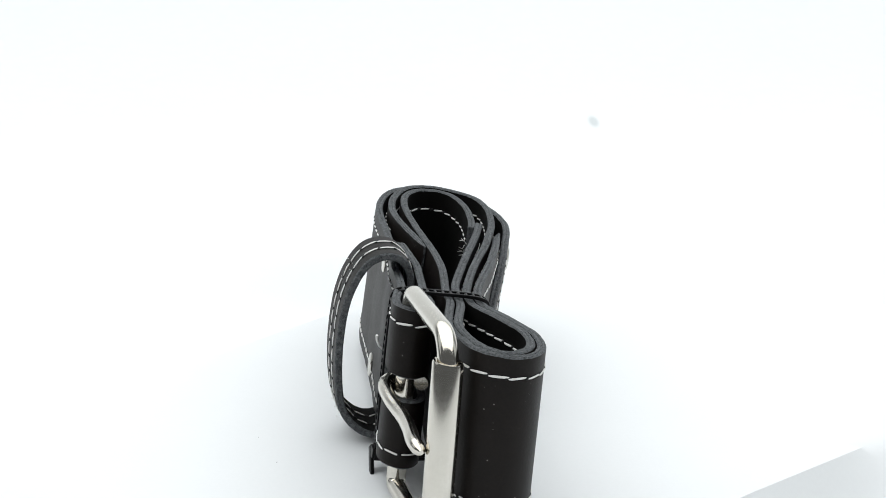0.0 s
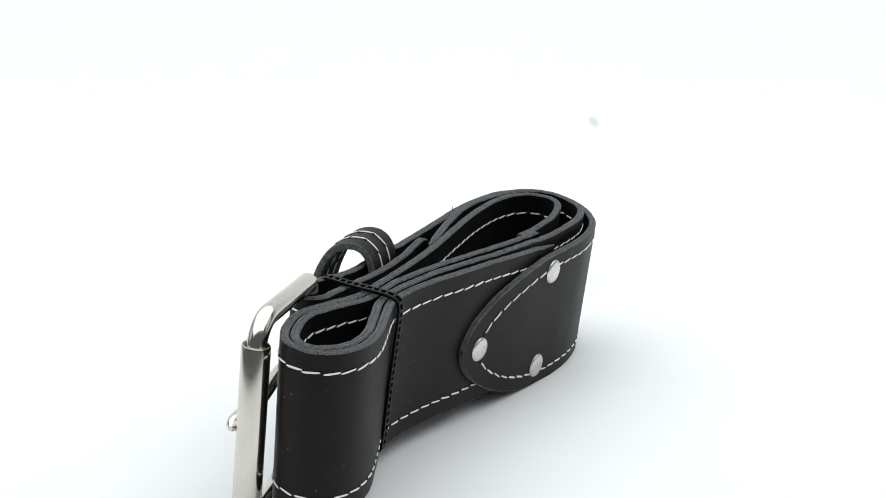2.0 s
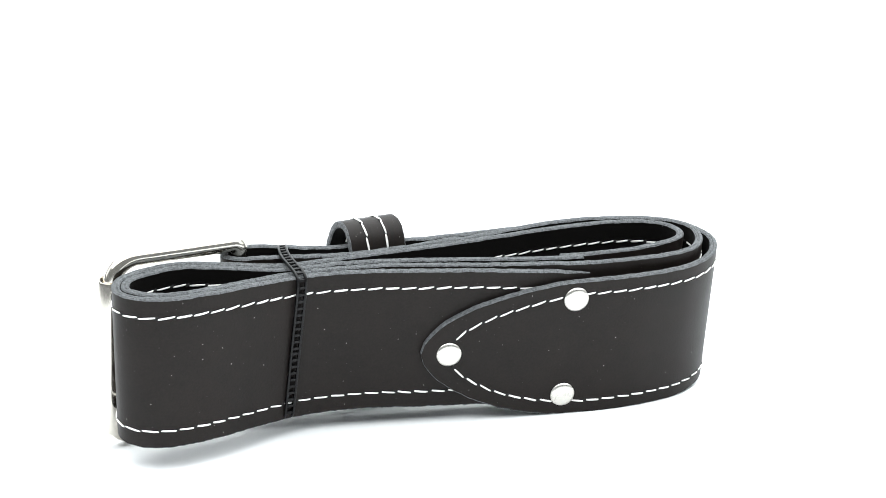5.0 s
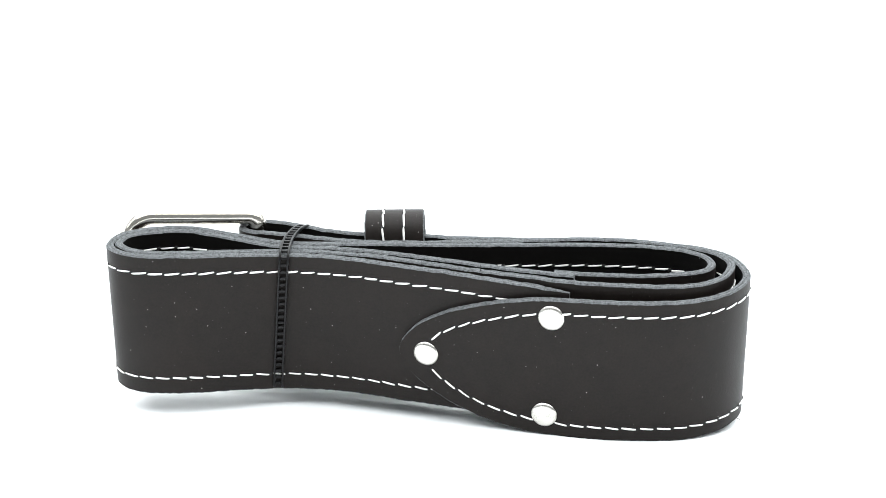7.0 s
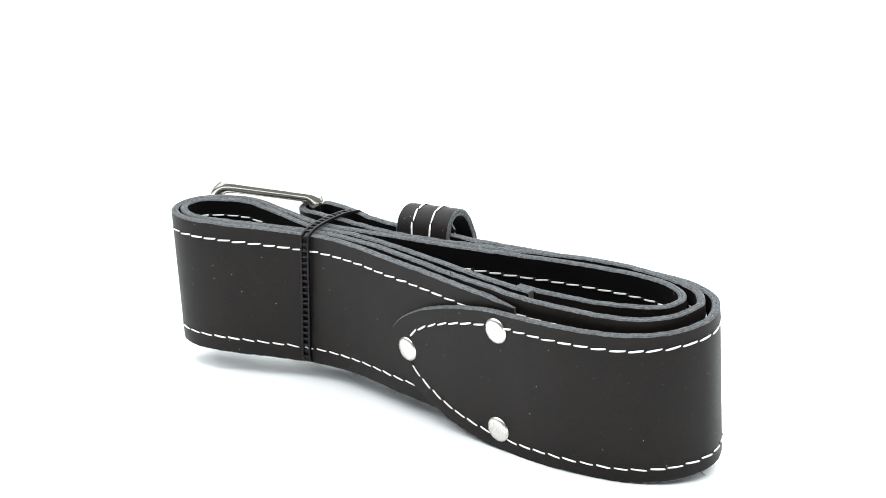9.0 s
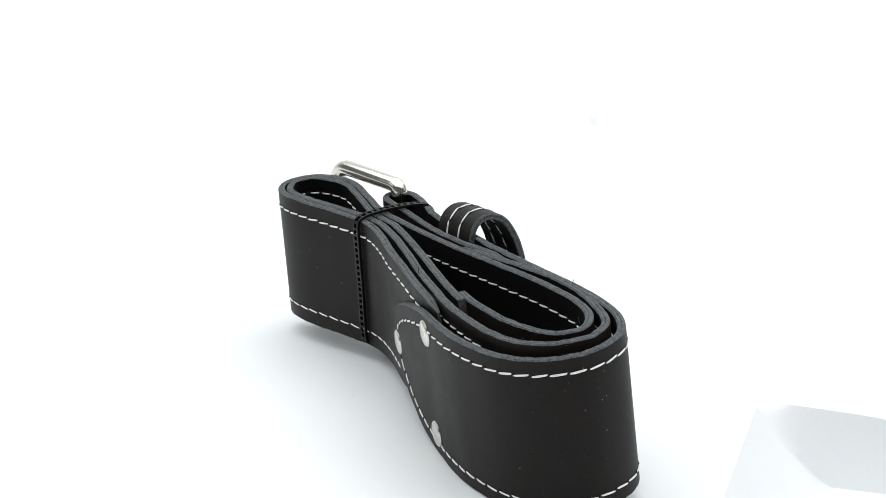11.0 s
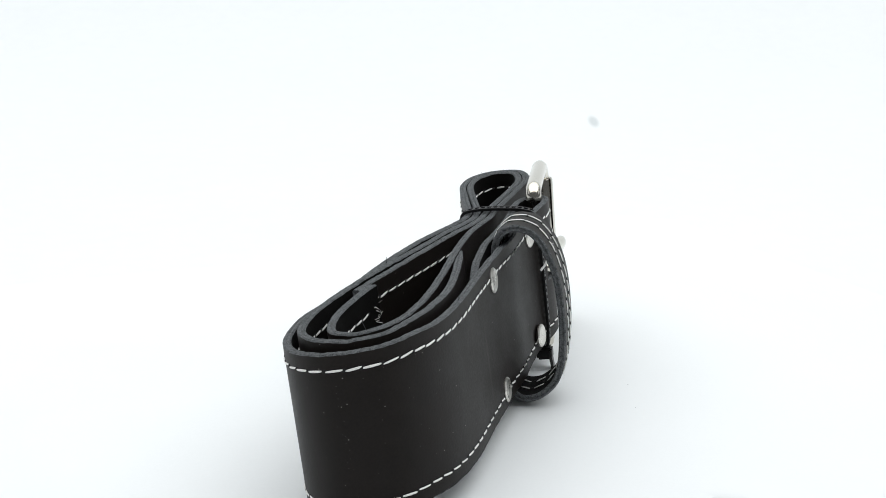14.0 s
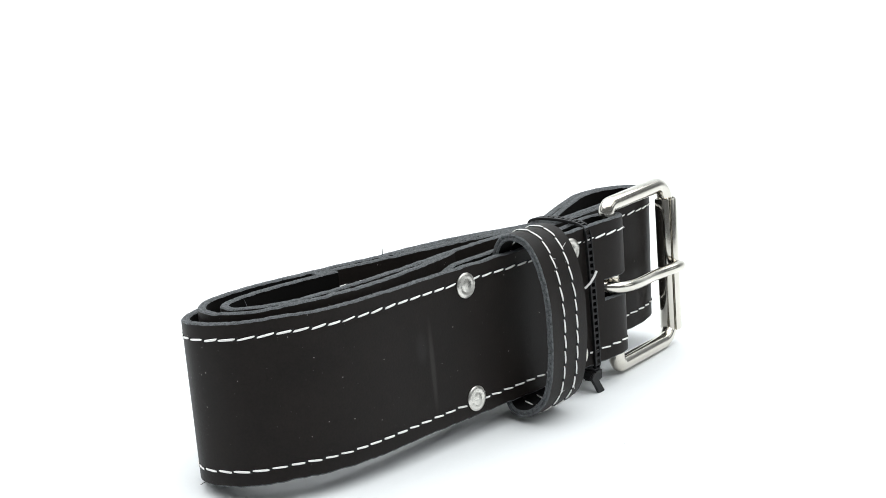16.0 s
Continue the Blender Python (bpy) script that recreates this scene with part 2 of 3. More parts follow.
def build_paper():
    """A sheet creased at the turntable's rim, where two of its sides bend down to the floor; the rest droops slowly."""
    bm = bmesh.new()
    turn = radians(40)
    us = [-330, -300, -270, -240, -215, -190, -175] + list(np.linspace(-164, -120, 12)) + list(np.linspace(-116, 106, 38)) + list(np.linspace(110, 154, 12)) + [165, 180, 205, 230, 255, 280, 305, 330]
    vs = [-330, -300, -270, -240, -215, -190, -165] + list(np.linspace(-140, 140, 95)) + [160, 185, 210, 240, 270, 300, 330]
    grid = []
    for u in us:
        row = []
        for v in vs:
            far = -28.4 * ramp((max(abs(u), abs(v)) - 128) / 190)
            out = min(max((u - 106) / 28 if u > 0 else (-116 - u) / 16, 0.0), 1.0)
            share = ramp((46 - v) / 11) * ramp((v + 150) / 60) if u > 0 else ramp((v + 92) / 50) * ramp((112 - v) / 50)
            z = far + share * (min(far, (-27.2 if u > 0 else -18.0) * (1 - (1 - out) ** 1.3)) - far)
            # the far crease runs askew
            uu = u + (0.18 * min(max(v, -80), 80) - 2.5) * min(max((-60 - u) / 56, 0.0), 1.0)
            row.append(bm.verts.new(((uu * math.cos(turn) - v * math.sin(turn)) / 1000, (uu * math.sin(turn) + v * math.cos(turn)) / 1000, z / 1000)))
        grid.append(row)
    for a, b in zip(grid, grid[1:]):
        for k in range(len(vs) - 1):
            bm.faces.new((a[k], b[k], b[k + 1], a[k + 1]))
    ob = new("paper_sheet", mesh_of("paper_sheet", bm, [PAPER]))
    m = ob.modifiers.new("thickness", "SOLIDIFY")
    m.thickness, m.offset = 0.00015, -1
    tagged(ob, "white paper sheet with creased sides bent down over the turntable", "paper")
    return ob


def build_turntable():
    bm = bmesh.new()
    lathe(bm, [(60, -27.4), (97, -27.4), (98, -26), (98, -2), (97, -0.6), (20, -0.6)], 64)
    ob = new("turntable", mesh_of("turntable", bm, [PAPER]))
    tagged(ob, "round white turntable under the paper sheet", "turntable")
    return ob


def build_studio_floor():
    bm = bmesh.new()
    rows = [[bm.verts.new((x, y, -0.78)) for x in np.linspace(-9, 9, 5)] for y in np.linspace(-9, 9, 5)]
    for a, b in zip(rows, rows[1:]):
        for i in range(4):
            bm.faces.new((a[i], a[i + 1], b[i + 1], b[i]))
    ob = new("floor", mesh_of("floor", bm, [FLOOR]))
    tagged(ob, "dark grey studio floor below the sweep", "floor", kind="structure")


build_backdrop()
build_studio_floor()
paper = build_paper()
turntable = build_turntable()

# ---- the belt (its own space in mm, leaning 8 degrees) ----
belt = new("leather_belt")
tagged(belt, "coiled dark leather belt with white stitching and roller buckle", "belt")
THICK = 2.7

# one strap: end beside the rivets, fold round the buckle bar, back, round end, riveted tongue on the front (x, y, middle height)
OUTER = [(33, 21.2, 32), (20, 21.6, 32), (5, 21.0, 32), (-12, 20.4, 32), (-30, 21.8, 32), (-43, 23.2, 32.8), (-52, 24.0, 33.6), (-61, 24.2, 34.4), (-69, 25.8, 34.6), (-72.4, 30.0, 34.6),
         (-69.4, 34.5, 34.6), (-62, 35.1, 34.4), (-50, 32.4, 33.6), (-42, 30.2, 32.8), (-30, 28.9, 32), (-15, 28.0, 31.8), (3, 25.9, 31.5), (30, 24.1, 31.2), (57, 22.7, 30.8), (75, 20.0, 30.8),
         (88.8, 15.0, 31.4), (98.6, 7.9, 31.3), (102.6, -2.0, 31.2), (101.7, -11.4, 31.0), (94, -20.4, 30.4), (81, -26.0, 30.0), (64, -27.2, 30.2), (50, -25.4, 30.0), (35, -21.6, 29.6), (15, -16.3, 29.2), (-5, -9.7, 29.6), (-15.2, -6.3, 29.8)]
# the middle strap: front run, loop at the buckle end, back run, inner loop
MIDDLE = [(42, -20.7, 31.2), (31.4, -17.2, 32), (17.5, -13.8, 33), (3, -9.6, 33.9), (-15, -4.2, 34.3), (-30, 1.2, 34.3), (-42, 5, 33.9), (-52, 6.9, 33.7), (-60, 6.4, 34.1), (-75, 2.62, 35.56), (-92, -1.25, 37), (-104, -0.95, 37.3), (-112.5, 3.15, 37.3), (-116, 9.88, 37.3), (-113, 18.1, 37.3), (-104, 22.4, 37.3), (-91, 23.89, 37.09), (-75, 20.91, 35.76), (-60, 17.6, 34.2), (-51, 16.8, 33.8), (-45, 16.3, 33.9), (-23, 13.6, 34.6), (0, 12.8, 34.4), (28, 13.4, 34), (51, 13.4, 33.8), (70, 11.8, 33.6), (82, 8.5, 33.6), (89.5, 3, 33.6), (91.5, -3, 33.6), (88.5, -8.6, 33.6), (81, -11.4, 33.6), (68, -12.6, 33.6), (55, -11.6, 33.6), (45, -10.3, 33.6), (37.5, -8.6, 33.6)]
# the inner strap: back run, round end, front run, inside of the loop, short end
INNER = [(3, 14.9, 34), (16, 16.2, 34), (31, 17.8, 33.8), (49, 18.8, 33.7), (65, 17.3, 33.6), (79, 13.6, 33.5), (92, 7.8, 33.4), (97.5, -0.2, 33.4), (97.5, -6.2, 33.4), (93.3, -14, 33.4), (85, -19.8, 33.5), (72, -21.4, 33.6), (57, -20, 33.7), (42, -17.2, 33.8), (27, -13, 34), (11, -8.2, 34.1), (-6, -2.2, 34.3), (-25, 3.9, 34.5), (-40, 8.2, 34), (-48, 9.9, 33.7), (-55, 10.2, 33.8), (-62, 9.4, 34.2), (-76, 5.58, 35.63), (-92, 1.75, 37), (-103, 2.05, 37.3), (-110, 5.7, 37.3), (-113, 10.5, 37.3), (-110.5, 16.24, 37.3), (-103, 19.5, 37.3), (-91, 20.89, 37.09), (-76, 17.96, 35.83), (-62, 14.6, 34.3), (-52, 13.5, 33.8), (-45, 12.9, 33.8), (-38, 11.7, 34), (-22, 7, 34.5), (-3.6, 1.4, 34.3), (14, -4.2, 34.1), (32, -9.7, 33.9), (44, -12.8, 33.8)]


def side_places(line, nrm, s0, s1, at, height, sign):
    keep = (at >= s0) & (at <= s1)
    return [((x + nx * sign * THICK / 2, y + ny * sign * THICK / 2, mid - 0.7 + height), (nx * sign, ny * sign, 0))
            for (x, y, mid), (nx, ny) in zip(line[keep], nrm[keep])]


def strap(name, points, label, seed, tongue=0.0, slot=None, start_round=0.0, blunt=False):
    at, line = smooth_line(points, 1.1)
    _, nrm = normals(line)
    half = np.full(len(line), 25.8)
    if tongue:
        d = np.clip((at[-1] - at) / tongue, 0, 1)
        half = 25.8 * np.maximum(1 - (1 - d) ** 1.8, 0.0) ** 0.57 + 0.15
    if start_round:
        d = np.clip(at / start_round, 0, 1)
        half = np.minimum(half, 25.8 * np.maximum(1 - (1 - d) ** 2, 0) ** 0.5 + 0.15)
    rng = random.Random(seed)
    bm = bmesh.new()
    low, high = line[:, 2] - half - 0.7, line[:, 2] + half - 0.7
    if slot is None:
        skive = np.minimum(np.clip(0.3 + at / 14, 0, 1), np.clip(0.3 + (at[-1] - at) / 14, 0, 1))
        if blunt:
            skive = np.clip(0.3 + at / 14, 0, 1)
        ribbon(bm, line, nrm, low, high, THICK, rng, skive=skive)
    else:
        i, j = np.searchsorted(at, slot[0]), np.searchsorted(at, slot[1])
        ribbon(bm, line[:i + 1], nrm[:i + 1], low[:i + 1], high[:i + 1], THICK, rng)
        ribbon(bm, line[i:j + 1], nrm[i:j + 1], low[i:j + 1], np.full(j + 1 - i, slot[2]), THICK, rng)
        ribbon(bm, line[i:j + 1], nrm[i:j + 1], np.full(j + 1 - i, slot[3]), high[i:j + 1], THICK, rng)
        ribbon(bm, line[j:], nrm[j:], low[j:], high[j:], THICK, rng)
    twisted(bm)
    ob = part(name, bm, [FLESH, LEATHER, EDGE], belt, label)
    return ob, at, line, nrm, half


def near(line, at, x, y):
    """The way along the line at which it passes nearest to (x, y)."""
    return at[np.argmin((line[:, 0] - x) ** 2 + (line[:, 1] - y) ** 2)]


# which side of the way is outside: +1 is the right of the way
at_o, line_o = smooth_line(OUTER, 1.1)
fold = (near(line_o, at_o, -58, 24), near(line_o, at_o, -57, 33), 30.4, 37.6)
outer_strap, at_o, line_o, nrm_o, half_o = strap("outer_strap", OUTER, "outer strap, folded round the buckle and ending in a riveted tongue", 1, tongue=58, slot=fold, start_round=24)
middle_strap, at_m, line_m, nrm_m, half_m = strap("middle_strap", MIDDLE, "middle strap with white edge stitching", 2, blunt=True)
inner_strap, at_i, line_i, nrm_i, half_i = strap("inner_strap", INNER, "inner strap layer, mostly hidden in the coil", 3, blunt=True)


def stitching():
    # outer strap: both rows on its outer face, meeting along the tongue
    sign = -1
    s_tip = at_o[-1]
    for up in (1, -1):
        places = []
        for s, (x, y, mid), (nx, ny), hf in zip(at_o, line_o, nrm_o, half_o):
            if s < fold[1] - 22 or s > s_tip - 9.6:
                continue
            # on the tongue the rows run together under the middle rivet
            d = min((s_tip - 9.0 - s) / 52, 1.0)
            h = min(hf - 4.9, 20.9 * max(1 - (1 - d) ** 1.8, 0.0) ** 0.57)
            places.append(((x + nx * sign * THICK / 2, y + ny * sign * THICK / 2, mid - 0.7 + up * h), (nx * sign, ny * sign, 0)))
        sew(outer_strap, places, slant=5 * up)
        # the return leg's inside run shows above the fold
        sew(outer_strap, side_places(line_o, nrm_o, 26, near(line_o, at_o, -40, 24), at_o, up * 19.6, -1), slant=5 * up)
        # middle strap: outside from the front end round the loop; inside of the inner loop
        sew(middle_strap, side_places(line_m, nrm_m, 2, near(line_m, at_m, -50, 16.8), at_m, up * 19.6, -1), slant=5 * up)
        sew(middle_strap, side_places(line_m, nrm_m, near(line_m, at_m, -20, 13.5), at_m[-1] - 4, at_m, up * 18.0, 1), slant=5 * up)
    for s0, s1 in ((near(line_i, at_i, -55, 10.2), near(line_i, at_i, -48, 13.1)), (near(line_i, at_i, 45, 18.6), near(line_i, at_i, -40, 8.2)), (near(line_i, at_i, -30, 9.5), at_i[-1] - 4)):
        for sign in (1, -1):
            sew(inner_strap, side_places(line_i, nrm_i, min(s0, s1), max(s0, s1), at_i, 19.6, sign))


stitching()


# ---- rivets ----
def build_rivets():
    bm = bmesh.new()
    lathe(bm, [(4.4, -0.3), (4.45, 0.15), (4.2, 0.55), (3.4, 0.85), (2.0, 1.02), (0.3, 1.08)])
    dome = mesh_of("rivet", bm, [RIVET])
    bm = bmesh.new()
    lathe(bm, [(4.3, -0.3), (4.35, 0.35), (3.9, 0.7), (3.2, 0.78), (2.5, 0.62), (2.2, 0.6), (1.7, 0.72), (0.3, 0.75)])
    cap = mesh_of("rivet", bm, [RIVET])

    def put(mesh, x, y, z, label, lift=0.0):
        k = np.argmin((line_o[:, 0] - x) ** 2 + (line_o[:, 1] - y) ** 2)
        n = -nrm_o[k]
        t = np.array([-n[1], n[0]])
        base = line_o[k, :2] + n * (THICK / 2 + lift) + t * ((np.array([x, y]) - line_o[k, :2]) @ t)
        ob = new("rivet", mesh)
        ob.parent = belt
        ob.matrix_local = basis((base[0] / 1000, base[1] / 1000, z / 1000), (t[0], t[1], 0), (n[0], n[1], 0))
        tagged(ob, label)

    for x, y, z in ((36.1, -22.0, 48.0), (-5.9, -9.6, 28.8), (34.3, -21.4, 11.2)):
        put(dome, x, y, z, "shiny domed nickel rivet")
    for x, y, z in ((12.4, 25.3, 50.2), (12.2, 25.3, 10.9), (-42, 30.4, 51.5), (-42, 30.4, 12.8)):
        put(cap, x, y, z, "flat nickel rivet back with a ringed centre")


build_rivets()


# ---- keeper loop ----
def build_keeper():
    yz = [(24.2, 30), (24.2, 50), (25, 57.4), (28, 61.8), (32.8, 62.9), (38.8, 60.1), (43.3, 51.8), (45.5, 40), (45.2, 23), (42.2, 8.5), (36, 1.8), (29.5, 0.4), (25.4, 3.6), (24.2, 14)]
    at, line = smooth_line(yz, 1.4, closed=True)
    _, nrm = normals(line, True)
    mid = (34.0, 31.0)
    out = 1 if nrm[0] @ (line[0] - np.array(mid)) > 0 else -1
    nrm = nrm * out
    bm = bmesh.new()
    n = len(line)
    rng = random.Random(8)
    ribbon(bm, line, nrm, np.full(n, -28.2), np.full(n, -6.8), 2.5, rng, closed=True, chamfer=0.45)
    for v in bm.verts:
        a, b, c = v.co
        v.co = (c, a, b)
    twisted(bm)
    ob = part("keeper_loop", bm, [LEATHER, FLESH, EDGE], belt, "loose leather keeper loop with two stitch rows")
    for x in (-21.6, -14.2):
        ring = [((x, p[0] + q[0] * 1.25, p[1] + q[1] * 1.25), (0, q[0], q[1])) for p, q in zip(line, nrm)]
        first = int(np.argmax(line[:, 1])) - 8
        ring = ring[first:] + ring[:first]
        sew(ob, ring, pitch=5.6)
        sew(ob, [((x, p[0] - q[0] * 1.25, p[1] - q[1] * 1.25), (0, -q[0], -q[1])) for p, q in zip(line, nrm)], pitch=5.6)


build_keeper()


# ---- buckle ----
def build_buckle():
    buckle = new("buckle")
    buckle.parent = belt
    tagged(buckle, "polished nickel roller buckle")
    x0, x1, z0, z1, y, r = -112.2, -66.8, 1.4, 64.5, 30.9, 9.0

    def skew(mesh):
        for v in mesh.verts:
            v.co.y -= 0.0030 * min(max((x1 / 1000 - v.co.x) / 0.045, 0), 1.2)
            v.co.x -= 0.003 * (1 - v.co.z / 0.065)
            v.co.z -= 0.0013 * min(max((v.co.x + 0.108) / 0.04, 0), 1) * v.co.z / 0.065
        twisted(mesh)

    pts = []
    for cx, cz, a0 in ((x1 - 3, z1 - 3, 0), (x0 + r, z1 - r, 90), (x0 + r, z0 + r, 180), (x1 - 3, z0 + 3, 270)):
        rr = 3 if cx > -80 else r
        for a in np.linspace(a0, a0 + 90, 9):
            pts.append((cx + rr * math.cos(radians(a)), y, cz + rr * math.sin(radians(a))))
    bm = bmesh.new()
    tube(bm, pts, 3.05, 20, closed=True)
    skew(bm)
    part("buckle_frame", bm, NICKEL, buckle)
    # the roller: a rolled sheet sleeve with an open seam
    bm = bmesh.new()
    seg, inner, outer_r = 30, 3.5, 4.45
    ring = []
    for z in (4.8, 5.4, 57.6, 58.2):
        inset = 0.3 if z in (4.8, 58.2) else 0.0
        row = []
        for k in range(seg + 1):
            a = radians(52 + 7 + k * 346 / seg)
            row.append((bm.verts.new(((x0 + (outer_r - inset) * math.cos(a)) / 1000, (y + (outer_r - inset) * math.sin(a)) / 1000, z / 1000)),
                        bm.verts.new(((x0 + (inner + inset) * math.cos(a)) / 1000, (y + (inner + inset) * math.sin(a)) / 1000, z / 1000))))
        ring.append(row)
    for a, b in zip(ring, ring[1:]):
        for k in range(seg):
            for s in (0, 1):
                bm.faces.new((a[k][s], a[k + 1][s], b[k + 1][s], b[k][s]))
        for k in (0, seg):
            bm.faces.new((a[k][0], a[k][1], b[k][1], b[k][0]))
    for row in (ring[0], ring[-1]):
        for k in range(seg):
            bm.faces.new((row[k][0], row[k + 1][0], row[k + 1][1], row[k][1]))
    skew(bm)
    part("roller", bm, NICKEL, buckle, "nickel sleeve roller with an open seam")
    # the tongue: curled round the bar, bent, resting on the roller
    bm = bmesh.new()
    way = [(-69.5, 26.6, 36.4), (-65.5, 25.4, 36.0), (-61.0, 28.0, 35.2), (-60.2, 32.6, 34.4), (-63.4, 36.0, 33.8), (-69, 37.2, 33.2), (-76, 37.2, 32.6), (-83, 36.6, 32.2), (-90, 36.2, 32), (-98, 36.6, 31.8), (-106, 37.4, 31.6), (-113.6, 37.0, 31.4)]
    p = np.array(way, float)
    fine = []
    for i in range(len(p) - 1):
        a = p[i - 1] if i else 2 * p[0] - p[1]
        b, c = p[i], p[i + 1]
        d = p[i + 2] if i + 2 < len(p) else 2 * c - b
        for u in np.linspace(0, 1, 6, endpoint=False):
            fine.append(0.5 * ((2 * b) + (c - a) * u + (2 * a - 5 * b + 4 * c - d) * u * u + (3 * b - a - 3 * c + d) * u ** 3))
    fine.append(p[-1])
    n = len(fine)
    tube(bm, fine, [min(2.25, 0.7 + 0.8 * math.sqrt(max(n - 1 - i, 0) * 1.4)) for i in range(n)], 14)
    skew(bm)
    part("tongue", bm, NICKEL, buckle, "bent nickel buckle tongue")


build_buckle()


def build_thread_end():
    """A cut white thread end that sticks out beside the slot."""
    bm = bmesh.new()
    tube(bm, [twist(*p) for p in ((-46.0, 34.2, 36.8), (-46.8, 36.0, 38.6), (-48.0, 37.2, 41.0), (-49.0, 37.6, 42.8))], 0.45, 6)
    part("thread_end", bm, THREAD, belt, "loose cut end of white thread")


build_thread_end()


def build_fibres():
    """Stray bristles on the cut edges and fuzz along the thread."""
    rng = random.Random(12)

    def fibre(x, y, z, dx, dy, dz, radius, mat, label):
        bm = bmesh.new()
        way = [(x + dx * u + rng.uniform(-0.15, 0.15), y + dy * u + rng.uniform(-0.15, 0.15), z + dz * u) for u in (0, 0.35, 0.7, 1.0)]
        tube(bm, [twist(*p) for p in way], [radius, radius, radius * 0.8, radius * 0.5], 5)
        part("stray_fibre", bm, mat, belt, label)

    fibre(12.4, -9.6, 58.6, 0.3, 0.2, 2.8, 0.14, HOLE, "dark bristle standing on a cut edge")
    fibre(54.5, 23.0, 56.0, 0.9, 0.4, 1.6, 0.14, HOLE, "dark bristle standing on a cut edge")
    fibre(88, 1.0, 58.2, 0.2, -0.5, 2.6, 0.10, EDGE, "grey fibre standing on a cut edge")
    fibre(101.5, -13, 3.8, 1.6, -0.8, -0.6, 0.12, HOLE, "dark bristle standing on a cut edge")
    fibre(56.0, -26.6, 54.6, 0.8, -0.7, 0.5, 0.3, HOLE, "dark nick on the tongue's cut edge")
    fibre(58.0, -27.2, 3.6, 1.2, -0.6, -0.7, 0.25, HOLE, "dark nick on the tongue's cut edge")
    for k in range(12):
        fibre(40 + rng.uniform(-2.5, 4), -8.0 + rng.uniform(-0.4, 0.4), rng.uniform(46, 52.5), rng.uniform(-2.2, 2.2), rng.uniform(0.4, 2.2), rng.uniform(-2.0, 2.0), 0.11, THREAD, "frayed white thread at the cut end")
    for k in range(70):
        run = rng.choice((OUTER[20:30], OUTER[13:20], MIDDLE[3:20]))
        q = rng.randrange(len(run) - 1)
        u = rng.random()
        x, y, mid = (run[q][c] * (1 - u) + run[q + 1][c] * u for c in range(3))
        fibre(x, y, mid - 0.9 + rng.choice((25.8, 25.8, -25.4)), rng.uniform(-0.7, 0.7), rng.uniform(-0.9, 0.9), rng.uniform(0.1, 0.9), 0.06, rng.choice((EDGE, HOLE)), "short grey fibre standing on a cut edge")
    for k in range(40):
        z = rng.uniform(2, 58)
        x = rng.choice((-21.6, -14.2)) + rng.uniform(-0.8, 0.8)
        y = 45.4 - 3.0 * abs((z - 33) / 30) ** 2.4
        fibre(x, y, z, rng.uniform(-1.2, 1.2), rng.uniform(0.2, 0.7), rng.uniform(-1.6, 1.6), 0.075, THREAD, "fine white thread fuzz")


build_fibres()


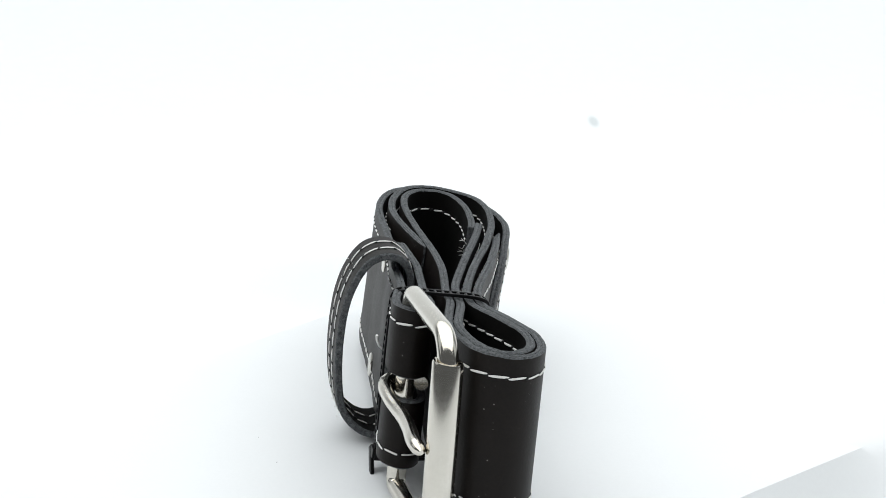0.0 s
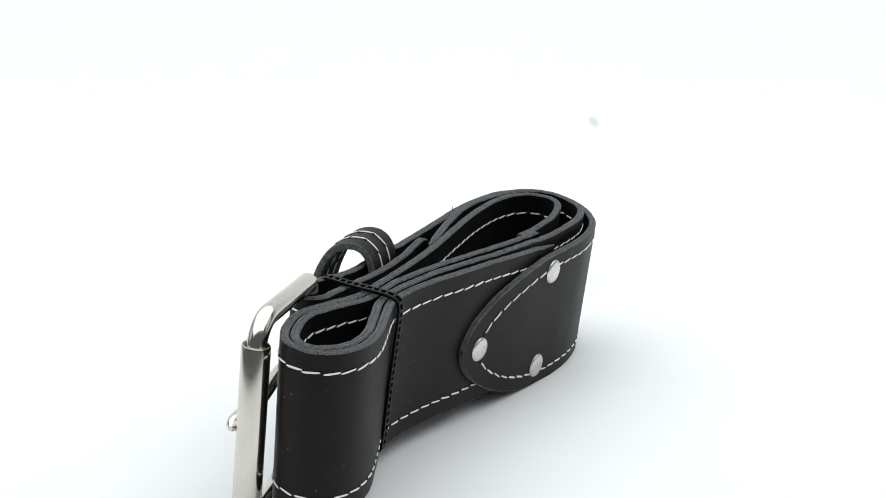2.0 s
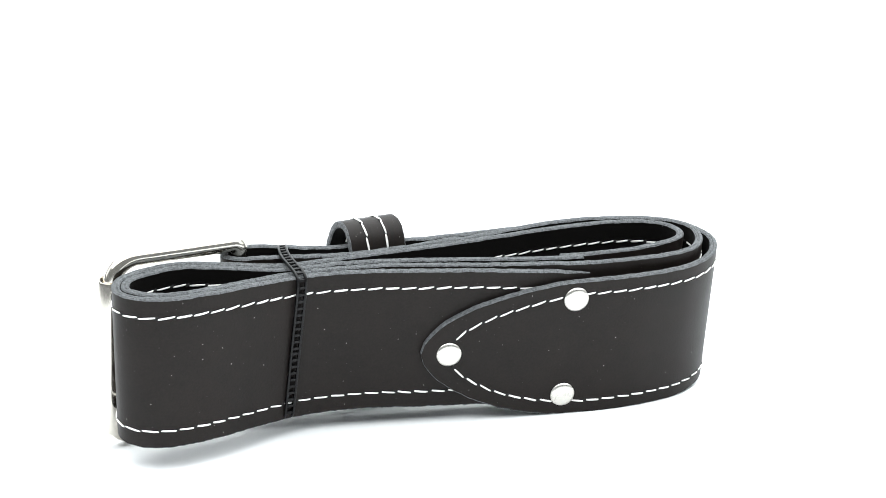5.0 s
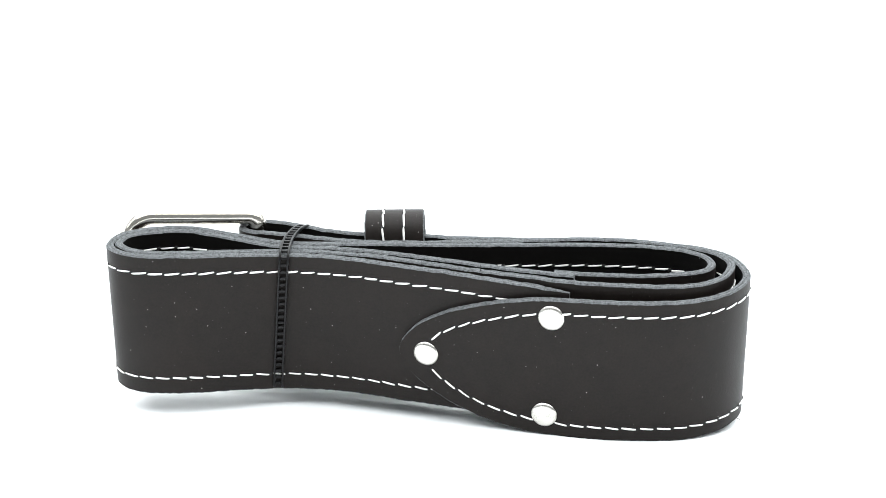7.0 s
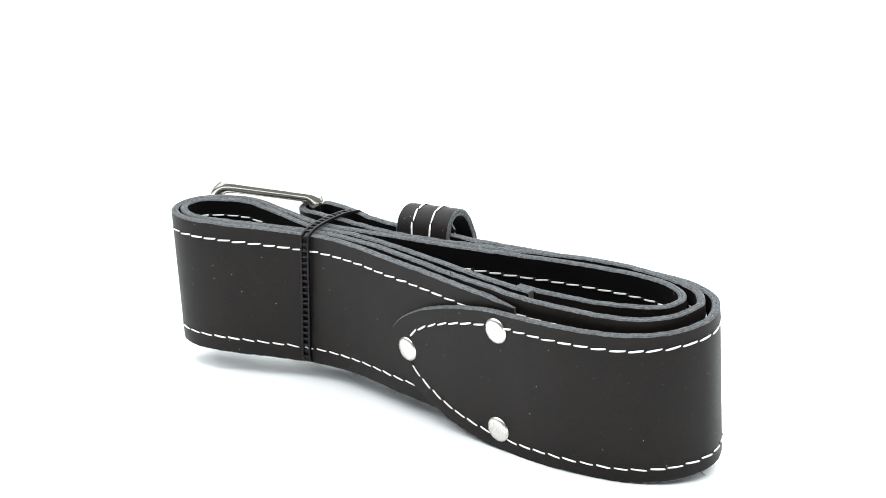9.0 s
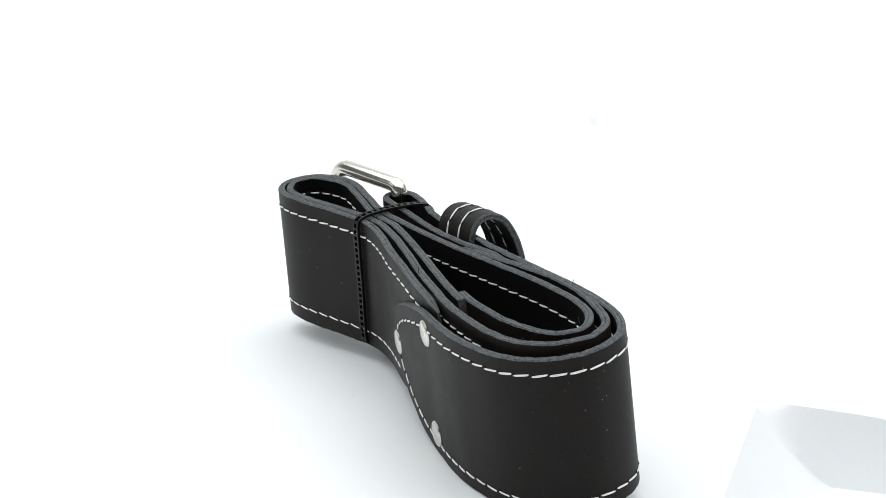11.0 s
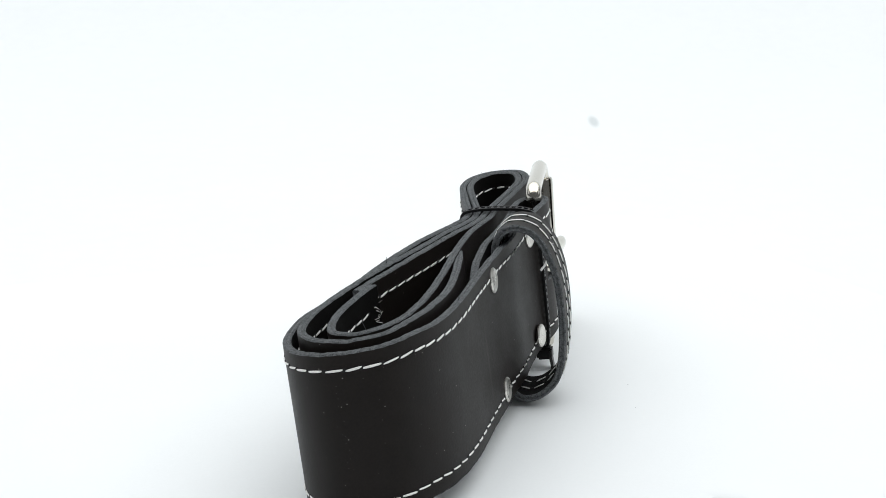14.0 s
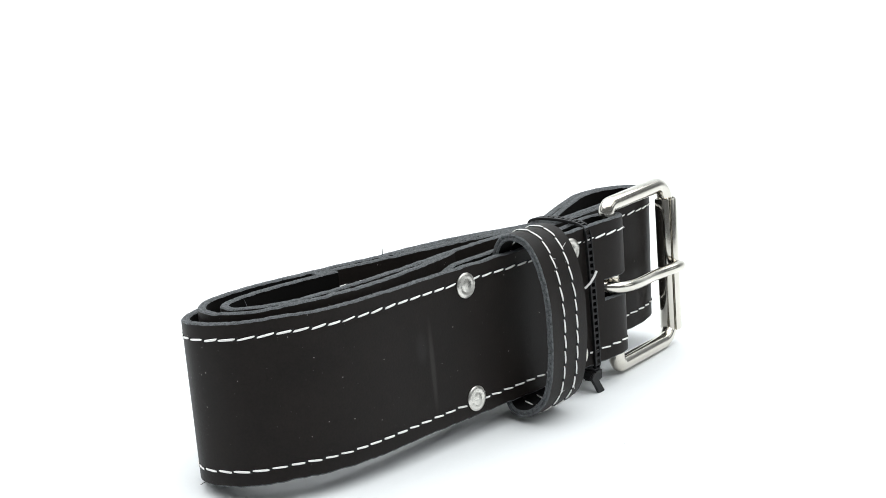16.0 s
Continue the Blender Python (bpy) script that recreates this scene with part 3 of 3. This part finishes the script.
# ---- cable tie ----
def build_tie():
    tie = new("cable_tie")
    tagged(tie, "thin black ladder cable tie cinching the coiled belt", "cable tie")
    yz = [(4.9, 34), (4.7, 50), (5.0, 57.4), (7.0, 59.3), (13, 59.8), (22, 59.5), (29, 59.0), (32.8, 57.6), (33.9, 52), (34.2, 34), (34.0, 12), (32.6, 5.6), (27, 5.0), (16, 7.0), (8, 8.2), (5.4, 9.4), (4.9, 14)]
    at, line = smooth_line(yz, 0.6, closed=True)
    _, nrm = normals(line, True)
    if nrm[0] @ (line[0] - np.array((19.0, 33.0))) < 0:
        nrm = -nrm
    lean = lambda z, y: -59.3 + (z - 12) * 0.09 * (1 - (y - 5) / 45) + (y - 5) * 0.10 + ((y - 5) / 30) ** 3 * 6.2
    for side in (-1, 1):
        bm = bmesh.new()
        rings = []
        for (y, z), (ny, nz) in zip(line, nrm):
            x = lean(z, y)
            rings.append([bm.verts.new(((x + side * o) / 1000, (y + ny * h) / 1000, (z + nz * h) / 1000)) for o, h in ((1.05, 0), (1.05, 0.9), (1.2, 1.05), (1.65, 1.05), (1.8, 0.9), (1.8, 0))])
        for i in range(len(rings)):
            a, b = rings[i], rings[(i + 1) % len(rings)]
            for j in range(6):
                bm.faces.new((a[j], b[j], b[(j + 1) % 6], a[(j + 1) % 6]))
        twisted(bm)
        part("rail", bm, PLASTIC, tie)
    bm = bmesh.new()
    bmesh.ops.create_cube(bm, size=1)
    bmesh.ops.scale(bm, verts=bm.verts, vec=(0.0024, 0.0009, 0.0009))
    bmesh.ops.bevel(bm, geom=bm.edges[:], offset=0.0002, segments=1, affect="EDGES")
    tooth = mesh_of("tooth", bm, [PLASTIC])
    for i in range(0, len(line), 4):
        (y, z), (ny, nz) = line[i], nrm[i]
        ob = new("tooth", tooth)
        ob.parent = tie
        ob.matrix_local = basis(Vector(twist(lean(z, y), y + ny * 0.55, z + nz * 0.55)) / 1000, (1, 0, 0), (0, ny, nz))
    bm = bmesh.new()
    bmesh.ops.create_cube(bm, size=1)
    bmesh.ops.scale(bm, verts=bm.verts, vec=(0.0052, 0.006, 0.0046))
    bmesh.ops.bevel(bm, geom=bm.edges[:], offset=0.0007, segments=2, affect="EDGES")
    bmesh.ops.translate(bm, verts=bm.verts, vec=(-0.0500, 0.0325, 0.0035))
    twisted(bm)
    part("locking_head", bm, PLASTIC, tie)
    bm = bmesh.new()
    bmesh.ops.create_cube(bm, size=1)
    bmesh.ops.scale(bm, verts=bm.verts, vec=(0.0034, 0.0012, 0.010))
    bmesh.ops.bevel(bm, geom=bm.edges[:], offset=0.0003, segments=1, affect="EDGES")
    bmesh.ops.rotate(bm, verts=bm.verts, cent=(0, 0, 0), matrix=Matrix.Rotation(radians(35), 3, "Y"))
    bmesh.ops.translate(bm, verts=bm.verts, vec=(-0.0490, 0.0350, 0.0))
    twisted(bm)
    part("cut_tail", bm, PLASTIC, tie)
    return tie


tie = build_tie()


def build_lint(name, places, label):
    """Dark specks lying on a white surface."""
    rng = random.Random(21)
    bm = bmesh.new()
    for x, y, z, r in places:
        m = Matrix.Translation((x / 1000, y / 1000, z / 1000 + 0.0001)) @ Matrix.Rotation(rng.uniform(0, 3), 4, "Z")
        bmesh.ops.create_icosphere(bm, subdivisions=1, radius=1, matrix=m @ Matrix.Diagonal((r / 1000, r * 0.7 / 1000, r * 0.5 / 1000, 1)))
    ob = new(name, mesh_of(name, bm, [DUST]))
    tagged(ob, label, "lint", kind="stuff")
    return ob


lint = build_lint("lint", [(-14.9, 67.1, 0, 0.26), (-37.6, 62.6, 0, 0.26), (-29.0, -20.9, 0, 0.26)], "tiny dark lint specks on the white paper")
build_lint("floor_lint", [(150.4, -3.4, -27.2, 0.36)], "single dark lint speck on the white sweep")


def motions():
    """The turntable's steady turn; paper, belt and tie ride on it."""
    times = [i * 0.5 for i in range(33)]
    turn = [(t, pose(0, 0, 0, 0, 0, 100.27 - 14.3523 * t)) for t in times]
    lean = pose(0.00041, -0.00029, -0.0005, 7.88, -0.76, 0)
    walk(paper, turn)
    walk(turntable, turn)
    walk(lint, turn)
    walk(belt, [(t, m @ lean) for t, m in turn])
    walk(tie, [(t, m @ lean) for t, m in turn])


motions()
